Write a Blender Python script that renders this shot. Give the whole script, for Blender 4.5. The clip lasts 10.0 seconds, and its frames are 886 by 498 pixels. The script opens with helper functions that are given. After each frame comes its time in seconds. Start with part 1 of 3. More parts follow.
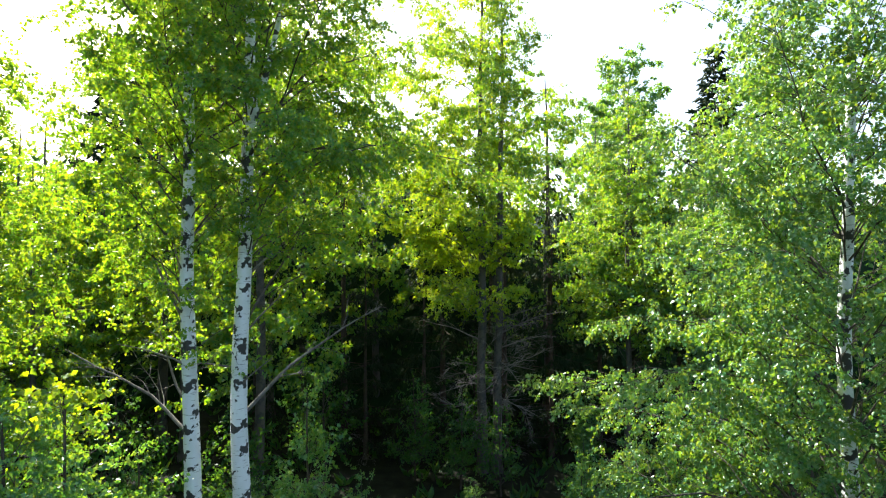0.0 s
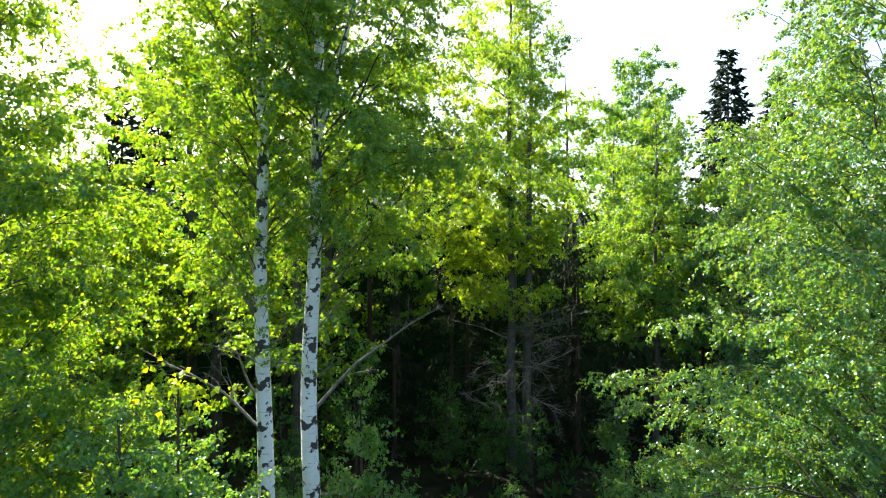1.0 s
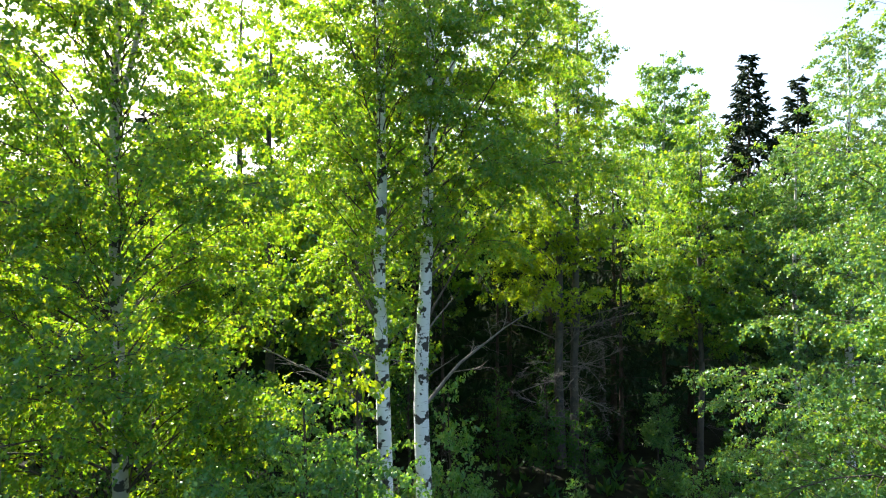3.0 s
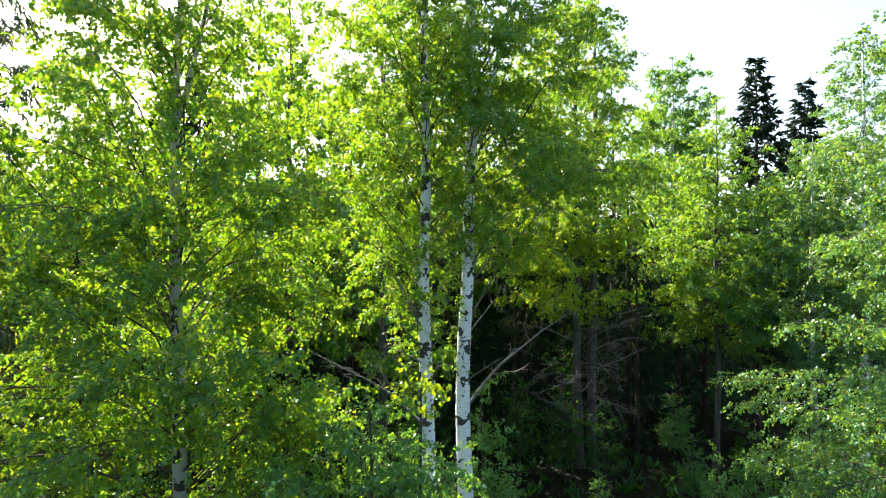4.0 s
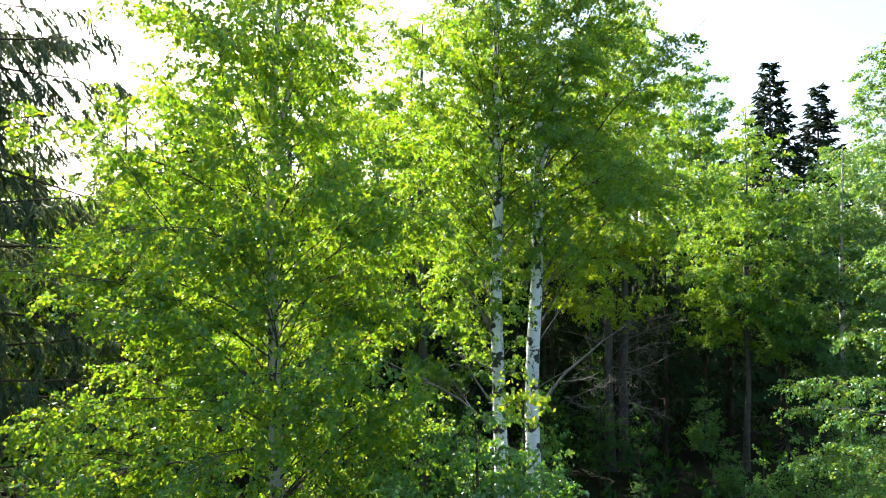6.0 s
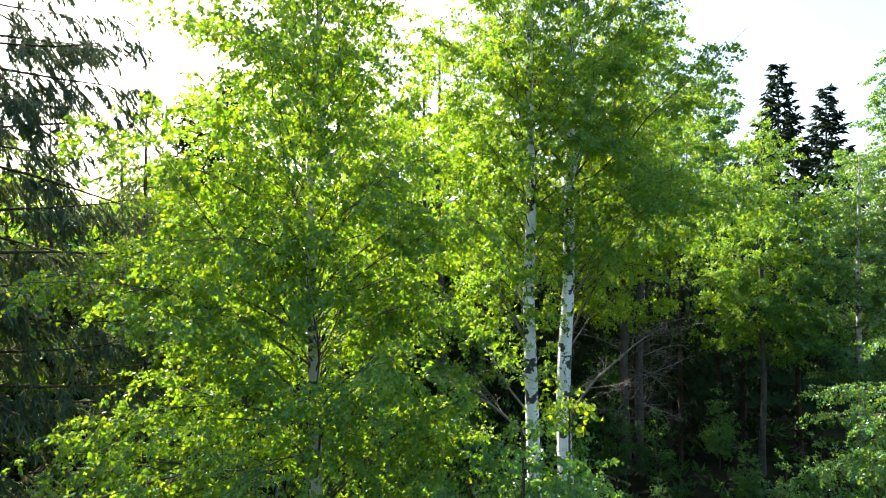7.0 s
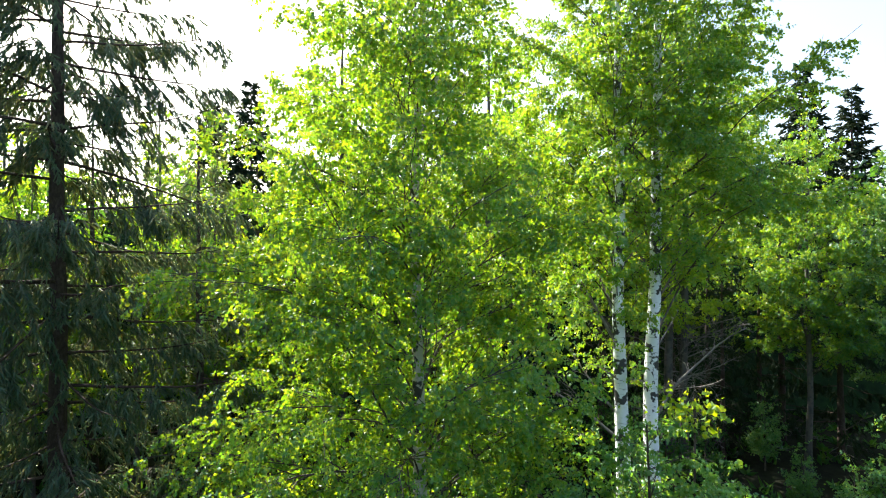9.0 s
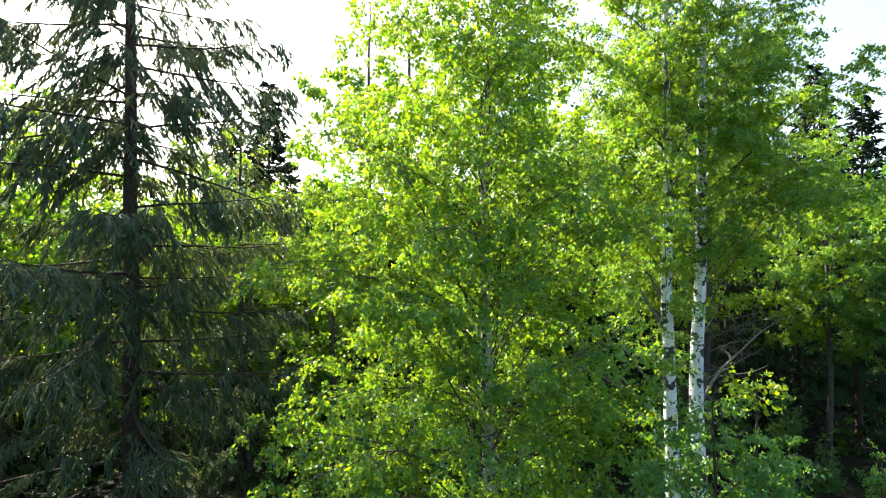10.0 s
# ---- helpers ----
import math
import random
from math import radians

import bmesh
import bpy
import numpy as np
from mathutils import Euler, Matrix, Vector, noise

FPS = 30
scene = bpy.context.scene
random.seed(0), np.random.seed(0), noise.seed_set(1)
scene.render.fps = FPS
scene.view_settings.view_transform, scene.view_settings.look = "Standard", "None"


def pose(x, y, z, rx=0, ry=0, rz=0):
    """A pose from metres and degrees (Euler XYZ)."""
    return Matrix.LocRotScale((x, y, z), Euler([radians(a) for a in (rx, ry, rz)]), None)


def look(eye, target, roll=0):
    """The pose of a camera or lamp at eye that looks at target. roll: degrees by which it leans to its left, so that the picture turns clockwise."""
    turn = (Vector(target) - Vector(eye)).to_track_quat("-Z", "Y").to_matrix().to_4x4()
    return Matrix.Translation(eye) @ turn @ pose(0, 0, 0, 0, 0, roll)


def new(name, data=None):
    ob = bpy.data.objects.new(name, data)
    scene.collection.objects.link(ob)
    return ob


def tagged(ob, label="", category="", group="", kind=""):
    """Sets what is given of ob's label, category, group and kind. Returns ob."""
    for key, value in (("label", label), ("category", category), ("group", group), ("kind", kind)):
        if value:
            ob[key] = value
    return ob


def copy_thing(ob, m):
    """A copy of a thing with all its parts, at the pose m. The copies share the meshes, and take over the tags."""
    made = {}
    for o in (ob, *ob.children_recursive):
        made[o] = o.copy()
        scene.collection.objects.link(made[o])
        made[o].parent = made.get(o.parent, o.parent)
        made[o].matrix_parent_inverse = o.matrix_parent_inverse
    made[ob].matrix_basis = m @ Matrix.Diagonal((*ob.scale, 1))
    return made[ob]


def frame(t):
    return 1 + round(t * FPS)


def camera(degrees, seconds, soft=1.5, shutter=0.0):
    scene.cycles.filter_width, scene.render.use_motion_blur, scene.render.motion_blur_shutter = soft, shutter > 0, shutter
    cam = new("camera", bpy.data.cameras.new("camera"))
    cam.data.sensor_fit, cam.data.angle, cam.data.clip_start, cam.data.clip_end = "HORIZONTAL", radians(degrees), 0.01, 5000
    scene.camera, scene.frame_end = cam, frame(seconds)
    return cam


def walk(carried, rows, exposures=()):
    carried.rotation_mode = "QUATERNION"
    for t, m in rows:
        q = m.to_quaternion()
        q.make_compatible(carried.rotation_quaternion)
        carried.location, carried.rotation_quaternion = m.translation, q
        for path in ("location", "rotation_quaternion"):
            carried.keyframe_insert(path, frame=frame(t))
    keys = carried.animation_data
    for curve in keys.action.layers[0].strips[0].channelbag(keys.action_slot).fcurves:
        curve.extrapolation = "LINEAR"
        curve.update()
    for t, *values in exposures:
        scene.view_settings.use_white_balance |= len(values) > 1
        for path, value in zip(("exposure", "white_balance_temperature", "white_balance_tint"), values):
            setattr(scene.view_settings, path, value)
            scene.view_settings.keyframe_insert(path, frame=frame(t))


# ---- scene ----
# Drone drifting sideways along a birch and spruce wood edge, late sun ahead and to the left.
cam = camera(78.5, 10.0, soft=1.1)
METRES, EYE, TILT, LEAN, TURN = 7.0, 6.5, 0.0, 0.0, 0.0
ROWS = [
    (0.0, 0.0, 0.0, 0.0, 0.0, 0.0, -0.0),
    (0.5, -0.0629, -0.0096, 0.0017, -0.0, -0.03, 0.04),
    (1.0, -0.1265, -0.0249, 0.0009, -0.04, 0.04, 0.09),
    (1.5, -0.1806, -0.0432, -0.0003, 0.05, 0.11, 0.07),
    (2.0, -0.235, -0.0614, 0.0008, 0.03, 0.13, 0.1),
    (2.5, -0.2892, -0.0775, 0.0036, 0.02, 0.15, 0.13),
    (3.0, -0.341, -0.0931, 0.0085, -0.01, 0.19, 0.14),
    (4.5, -0.4707, -0.1282, 0.0238, -0.19, 0.23, 0.1),
    (5.0, -0.5099, -0.1385, 0.0291, -0.21, 0.31, 0.19),
    (5.5, -0.5467, -0.1485, 0.0356, -0.22, 0.33, 0.2),
    (7.0, -0.6529, -0.1569, 0.0583, -0.2, 0.28, 0.2),
    (7.5, -0.6835, -0.1511, 0.0619, -0.16, 0.29, 0.2),
    (8.0, -0.7219, -0.1393, 0.0625, -0.12, 0.31, 0.17),
    (8.5, -0.7722, -0.1363, 0.0603, -0.01, 0.4, 0.15),
    (9.0, -0.8324, -0.1483, 0.0549, 0.1, 0.44, 0.19),
    (9.5, -0.8989, -0.1713, 0.0476, 0.11, 0.45, 0.2),
    (10.0, -0.9557, -0.2064, 0.0403, 0.19, 0.43, 0.26),
]
walk(cam, [(t, pose(0, 0, EYE, TILT, LEAN, TURN) @ pose(METRES * x, METRES * y, METRES * z, 90 + pitch, roll, yaw)) for t, x, y, z, yaw, pitch, roll in ROWS])

# ---- light ----
SUN_AZ, SUN_EL = 37.0, 38.0        # degrees to the left of the view, and above the horizon
sun_dir = Vector((-math.sin(radians(SUN_AZ)) * math.cos(radians(SUN_EL)), math.cos(radians(SUN_AZ)) * math.cos(radians(SUN_EL)), math.sin(radians(SUN_EL))))
world = bpy.data.worlds.new("sky")
scene.world = world
world.use_nodes = True
wn = world.node_tree
sky = wn.nodes.new("ShaderNodeTexSky")
sky.sky_type, sky.sun_disc = "NISHITA", False
sky.sun_elevation, sky.sun_rotation = radians(SUN_EL), radians(-SUN_AZ)
sky.dust_density, sky.ozone_density = 3.0, 1.0
veil = wn.nodes.new("ShaderNodeVectorMath")     # thin bright haze over the whole sky
veil.operation = "ADD"
veil.inputs[1].default_value = (0.78, 0.95, 1.20)
wn.links.new(sky.outputs[0], veil.inputs[0])
wn.links.new(veil.outputs[0], wn.nodes["Background"].inputs[0])
wn.nodes["Background"].inputs[1].default_value = 0.084
sun = new("sun", bpy.data.lights.new("sun", "SUN"))
sun.data.energy, sun.data.angle, sun.data.color = 5.0, radians(0.55), (1.0, 0.95, 0.86)
sun.matrix_world = look(Vector((0, 0, 60)) + sun_dir * 60, (0, 0, 60))
scene.view_settings.exposure = 2.0


# ---- materials ----
def material(name):
    m = bpy.data.materials.new(name)
    m.use_nodes = True
    nt = m.node_tree
    nt.nodes.clear()
    return m, nt, nt.nodes.new("ShaderNodeOutputMaterial")


def ramp(nt, source, stops):
    r = nt.nodes.new("ShaderNodeValToRGB")
    while len(r.color_ramp.elements) < len(stops):
        r.color_ramp.elements.new(0.5)
    for e, (p, c) in zip(r.color_ramp.elements, stops):
        e.position, e.color = p, (*c, 1)
    nt.links.new(source, r.inputs[0])
    return r.outputs[0]


def noise_tex(nt, scale, detail=3.0, stretch=(1, 1, 1), rough=0.55):
    tc, mp, n = nt.nodes.new("ShaderNodeTexCoord"), nt.nodes.new("ShaderNodeMapping"), nt.nodes.new("ShaderNodeTexNoise")
    mp.inputs["Scale"].default_value = stretch
    n.inputs["Scale"].default_value, n.inputs["Detail"].default_value, n.inputs["Roughness"].default_value = scale, detail, rough
    nt.links.new(tc.outputs["Object"], mp.inputs[0])
    nt.links.new(mp.outputs[0], n.inputs[0])
    return n.outputs["Fac"]


def mixed(nt, fac, a, b):
    n = nt.nodes.new("ShaderNodeMix")
    n.data_type = "RGBA"
    for sock, v in ((n.inputs[0], fac), (n.inputs[6], a), (n.inputs[7], b)):
        if isinstance(v, (int, float)):
            sock.default_value = v
        elif isinstance(v, tuple):
            sock.default_value = (*v, 1)
        else:
            nt.links.new(v, sock)
    return n.outputs[2]


def leaf_material(name, dark, light, odd, glow, through_part=0.30, rough=0.5, gloss=0.5):
    """Thin leaf: a glossy upper skin, and light that passes through the blade."""
    m, nt, out = material(name)
    geo = nt.nodes.new("ShaderNodeNewGeometry")
    rnd = geo.outputs["Random Per Island"]
    col = ramp(nt, rnd, [(0.0, dark), (0.55, light), (0.93, light), (1.0, odd)])
    patch = noise_tex(nt, 1.3, 2.0)
    col = mixed(nt, ramp(nt, patch, [(0.35, (0, 0, 0)), (0.7, (0.5, 0.5, 0.5))]), col, light)
    thr = ramp(nt, rnd, [(0.0, (glow[0] * 0.55, glow[1] * 0.78, glow[2])), (0.5, glow), (1.0, (min(0.84, glow[0] * 1.45), glow[1] * 1.02, glow[2]))])
    pr, tr, mx = nt.nodes.new("ShaderNodeBsdfPrincipled"), nt.nodes.new("ShaderNodeBsdfTranslucent"), nt.nodes.new("ShaderNodeMixShader")
    nt.links.new(col, pr.inputs["Base Color"])
    pr.inputs["Roughness"].default_value = rough
    pr.inputs["Specular IOR Level"].default_value = gloss
    nt.links.new(thr, tr.inputs["Color"])
    mx.inputs[0].default_value = through_part
    nt.links.new(pr.outputs[0], mx.inputs[1])
    nt.links.new(tr.outputs[0], mx.inputs[2])
    nt.links.new(mx.outputs[0], out.inputs[0])
    return m


def wood_material(name, stops, scale=14.0, stretch=(1, 1, 0.25), bump=0.5, rough=0.9):
    m, nt, out = material(name)
    pr, bp = nt.nodes.new("ShaderNodeBsdfPrincipled"), nt.nodes.new("ShaderNodeBump")
    n = noise_tex(nt, scale, 6.0, stretch, 0.65)
    big = noise_tex(nt, 1.7, 2.0)
    col = ramp(nt, n, stops)
    col = mixed(nt, ramp(nt, big, [(0.4, (0, 0, 0)), (0.75, (0.45, 0.45, 0.45))]), col, stops[-1][1])
    nt.links.new(col, pr.inputs["Base Color"])
    pr.inputs["Roughness"].default_value = rough
    pr.inputs["Specular IOR Level"].default_value = 0.12
    bp.inputs["Strength"].default_value, bp.inputs["Distance"].default_value = bump, 0.02
    nt.links.new(n, bp.inputs["Height"])
    nt.links.new(bp.outputs[0], pr.inputs["Normal"])
    nt.links.new(pr.outputs[0], out.inputs[0])
    return m


def birch_bark(name, black, white=(0.83, 0.85, 0.87)):
    """White papery bark with black rough scars and thin sideways breathing marks."""
    m, nt, out = material(name)
    pr, bp = nt.nodes.new("ShaderNodeBsdfPrincipled"), nt.nodes.new("ShaderNodeBump")
    scar = noise_tex(nt, 7.2, 3.0, (1.0, 1.0, 1.05), 0.55)
    mark = noise_tex(nt, 22.0, 2.0, (0.35, 0.35, 3.0), 0.5)
    tone = noise_tex(nt, 2.2, 4.0, (1, 1, 0.6))
    paper = ramp(nt, tone, [(0.3, tuple(0.80 * c for c in white)), (0.6, white), (0.8, (white[0], white[1] * 0.97, white[2] * 0.92))])
    lines = ramp(nt, mark, [(0.63, (0, 0, 0)), (0.70, (0.65, 0.65, 0.65))])
    a = mixed(nt, lines, paper, (0.10, 0.085, 0.075))
    spots = ramp(nt, scar, [(black, (0, 0, 0)), (black + 0.035, (1, 1, 1))])
    b = mixed(nt, spots, a, (0.045, 0.043, 0.044))
    nt.links.new(b, pr.inputs["Base Color"])
    pr.inputs["Roughness"].default_value = 0.7
    bp.inputs["Strength"].default_value, bp.inputs["Distance"].default_value = 0.6, 0.012
    nt.links.new(scar, bp.inputs["Height"])
    nt.links.new(bp.outputs[0], pr.inputs["Normal"])
    nt.links.new(pr.outputs[0], out.inputs[0])
    return m


LEAF = leaf_material("birch_leaf", (0.012, 0.072, 0.036), (0.024, 0.128, 0.050), (0.22, 0.26, 0.03), (0.55, 0.86, 0.014), 0.34)
# Darkened copy of birch_leaf, with the inner shade of the wood in its colour.
LEAF_SHADED = leaf_material("birch_leaf_shaded", (0.007, 0.034, 0.017), (0.015, 0.066, 0.026), (0.05, 0.11, 0.02), (0.26, 0.60, 0.03), 0.22, 0.62, 0.25)
LEAF_PALE = leaf_material("birch_leaf_pale", (0.022, 0.082, 0.042), (0.048, 0.156, 0.066), (0.12, 0.22, 0.06), (0.52, 0.84, 0.04), 0.22, 0.36)
LEAF_GOLD = leaf_material("birch_leaf_gold", (0.034, 0.100, 0.018), (0.066, 0.160, 0.024), (0.16, 0.20, 0.03), (0.70, 0.90, 0.008), 0.40)
LEAF_SHRUB = leaf_material("shrub_leaf", (0.018, 0.080, 0.038), (0.044, 0.150, 0.062), (0.09, 0.20, 0.05), (0.46, 0.84, 0.04), 0.26, 0.40)
NEEDLE = leaf_material("spruce_needle", (0.016, 0.050, 0.033), (0.046, 0.104, 0.064), (0.15, 0.14, 0.09), (0.48, 0.58, 0.15), 0.24, 0.45, 0.4)
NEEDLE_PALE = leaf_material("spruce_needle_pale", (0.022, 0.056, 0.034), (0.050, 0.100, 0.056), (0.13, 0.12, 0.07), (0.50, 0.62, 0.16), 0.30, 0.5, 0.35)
# Copy of the spruce needle with deep shade put into its colour.
NEEDLE_SHADED = leaf_material("spruce_needle_shaded", (0.006, 0.018, 0.010), (0.012, 0.030, 0.015), (0.035, 0.032, 0.02), (0.12, 0.18, 0.03), 0.14, 0.7, 0.15)
BARK_WHITE = birch_bark("birch_bark_white", 0.545)
BARK_GREY = birch_bark("birch_bark_grey", 0.56, (0.50, 0.48, 0.43))
TWIG = wood_material("twig_bark", [(0.3, (0.035, 0.028, 0.024)), (0.7, (0.10, 0.085, 0.07))], 30)
LIMB = wood_material("limb_bark", [(0.3, (0.035, 0.030, 0.026)), (0.55, (0.085, 0.074, 0.064)), (0.75, (0.17, 0.155, 0.14))], 22)
DEAD = wood_material("dead_wood", [(0.3, (0.08, 0.072, 0.066)), (0.7, (0.24, 0.225, 0.21))], 22)
# White birch bark darkened: the dimness inside the wood is in its colour.
BARK_SHADED = birch_bark("birch_bark_shaded", 0.52, (0.085, 0.075, 0.065))
BARK_SPRUCE = wood_material("spruce_bark", [(0.3, (0.030, 0.021, 0.018)), (0.5, (0.064, 0.047, 0.038)), (0.75, (0.115, 0.09, 0.076))], 26, (1, 1, 0.5), 0.9)
# Floor colour taken near black to stand for the shade under the trees.
SOIL_SHADED = wood_material("forest_floor_shaded", [(0.3, (0.006, 0.005, 0.004)), (0.5, (0.011, 0.012, 0.006)), (0.75, (0.022, 0.028, 0.012))], 3.0, (1, 1, 1), 0.8)
# Canopy colour dropped near black so the wood behind reads as deep shade.
CANOPY_SHADED = wood_material("canopy_shaded", [(0.35, (0.005, 0.013, 0.006)), (0.55, (0.010, 0.028, 0.010)), (0.75, (0.020, 0.050, 0.014))], 2.6, (1, 1, 1), 1.0)


# ---- building blocks ----
def mesh_from(name, verts, faces, mat, parent=None, smooth=False, label=""):
    """One mesh object from arrays of places and of equal-sided faces."""
    me = bpy.data.meshes.new(name)
    n, k = faces.shape
    me.vertices.add(len(verts))
    me.vertices.foreach_set("co", np.ascontiguousarray(verts, dtype=np.float32).ravel())
    me.loops.add(n * k)
    me.loops.foreach_set("vertex_index", np.ascontiguousarray(faces, dtype=np.int32).ravel())
    me.polygons.add(n)
    me.polygons.foreach_set("loop_start", np.arange(0, n * k, k, dtype=np.int32))
    if smooth:
        me.polygons.foreach_set("use_smooth", np.ones(n, dtype=bool))
    me.update(calc_edges=True)
    me.materials.append(mat)
    ob = new(name, me)
    ob.parent = parent
    if label:
        ob["label"] = label
    return ob


def unit(v):
    return v / np.maximum(np.linalg.norm(v, axis=-1, keepdims=True), 1e-9)


def tubes(P, R, sides):
    """Tapered tubes along many polylines P (n, k, 3) with radii R (n, k): places and four-sided faces."""
    n, k, _ = P.shape
    T = unit(np.gradient(P, axis=1))
    ref = np.where(np.abs(T[..., 2:3]) > 0.9, np.array([1.0, 0, 0]), np.array([0, 0, 1.0]))
    U = unit(np.cross(T, ref))
    W = np.cross(T, U)
    a = np.arange(sides) * 2 * np.pi / sides
    V = P[:, :, None] + R[:, :, None, None] * (U[:, :, None] * np.cos(a)[:, None] + W[:, :, None] * np.sin(a)[:, None])
    base = (np.arange(n)[:, None, None] * k + np.arange(k - 1)[None, :, None]) * sides
    s0, s1 = np.arange(sides), (np.arange(sides) + 1) % sides
    F = np.stack([base + s0, base + s1, base + sides + s1, base + sides + s0], -1)
    return V.reshape(-1, 3), F.reshape(-1, 4)


def along(P, i, u):
    """Place and heading at the share u of the polylines P[i]."""
    k = P.shape[1]
    f = np.clip(u, 0, 0.9999) * (k - 1)
    j = f.astype(int)
    a, b = P[i, j], P[i, j + 1]
    return a + (b - a) * (f - j)[:, None], unit(b - a)


def grow(start, way, length, k, sag, rng, wob=0.06):
    """Polylines of k places that leave start along way and bend down by sag (per metre of length)."""
    n = len(start)
    P = np.empty((n, k, 3))
    P[:, 0] = start
    d = way.copy()
    step = (length / (k - 1))[:, None]
    for j in range(1, k):
        P[:, j] = P[:, j - 1] + d * step
        d = d + rng.normal(0, wob, (n, 3))
        d[:, 2] -= sag * step[:, 0]
        d = unit(d)
    return P


def leaves(at, axis, size, rng, narrow=0.82):
    """Folded four-cornered blades, stalk at the given places."""
    n = len(at)
    nrm = unit(rng.normal(0, 1, (n, 3)))
    side = unit(np.cross(axis, nrm))
    nrm = np.cross(side, axis)
    s = size[:, None]
    w = narrow * 0.5 * s * side
    tip = at + axis * s - nrm * s * 0.10
    mid = at + axis * s * 0.42 + nrm * s * 0.10
    V = np.stack([at, mid + w, tip, mid - w], 1).reshape(-1, 3)
    q = np.arange(n)[:, None] * 4
    return V, np.concatenate([q + np.array([0, 1, 2]), q + np.array([0, 2, 3])], 1).reshape(-1, 3)


def needles(at, axis, size, width, rng):
    """Thin pointed blades."""
    n = len(at)
    side = unit(np.cross(axis, unit(rng.normal(0, 1, (n, 3))))) * (width[:, None] * 0.5)
    V = np.stack([at - side, at + side, at + axis * size[:, None]], 1).reshape(-1, 3)
    return V, np.arange(3 * n).reshape(-1, 3)


def side_ways(head, angle, rng, lift=0.0):
    """Headings that fork off sideways from the given ones by angle (signed radians), in a nearly level plane."""
    lvl = unit(np.cross(head, np.array([0, 0, 1.0])) + 1e-6)
    up = np.cross(lvl, head)
    tw = rng.normal(0, 0.45, len(head))
    flat = lvl * np.cos(tw)[:, None] + up * np.sin(tw)[:, None]
    d = head * np.cos(angle)[:, None] + flat * np.sin(angle)[:, None]
    d[:, 2] += lift
    return unit(d)


def trunk_line(x, y, h, bends, rng, k=26, wob=0.03):
    """bends: (height, dx, dy) that the stem passes; between them it glides."""
    z = np.linspace(-0.25, h, k)
    bz = [0.0] + [b[0] for b in bends] + [h]
    last = bends[-1] if bends else (0, 0, 0)
    first = bends[0] if bends else (0, 0, 0)
    px = np.interp(z, bz, [first[1]] + [b[1] for b in bends] + [last[1]])
    py = np.interp(z, bz, [first[2]] + [b[2] for b in bends] + [last[2]])
    s = rng.uniform(0, 6, 4)
    px = px + wob * np.sin(z * 0.9 + s[0]) + wob * 0.5 * np.sin(z * 2.1 + s[1])
    py = py + wob * np.sin(z * 0.8 + s[2]) + wob * 0.5 * np.sin(z * 1.9 + s[3])
    return np.stack([x + px, y + py, z], 1)


def stem_radius(z, h, r0, flare=0.5, tip=0.008):
    u = np.clip(z / h, 0, 1)
    return r0 * (1 - u) ** 0.8 * (1 + flare * np.exp(-np.clip(z, 0, None) * 2.2)) + tip


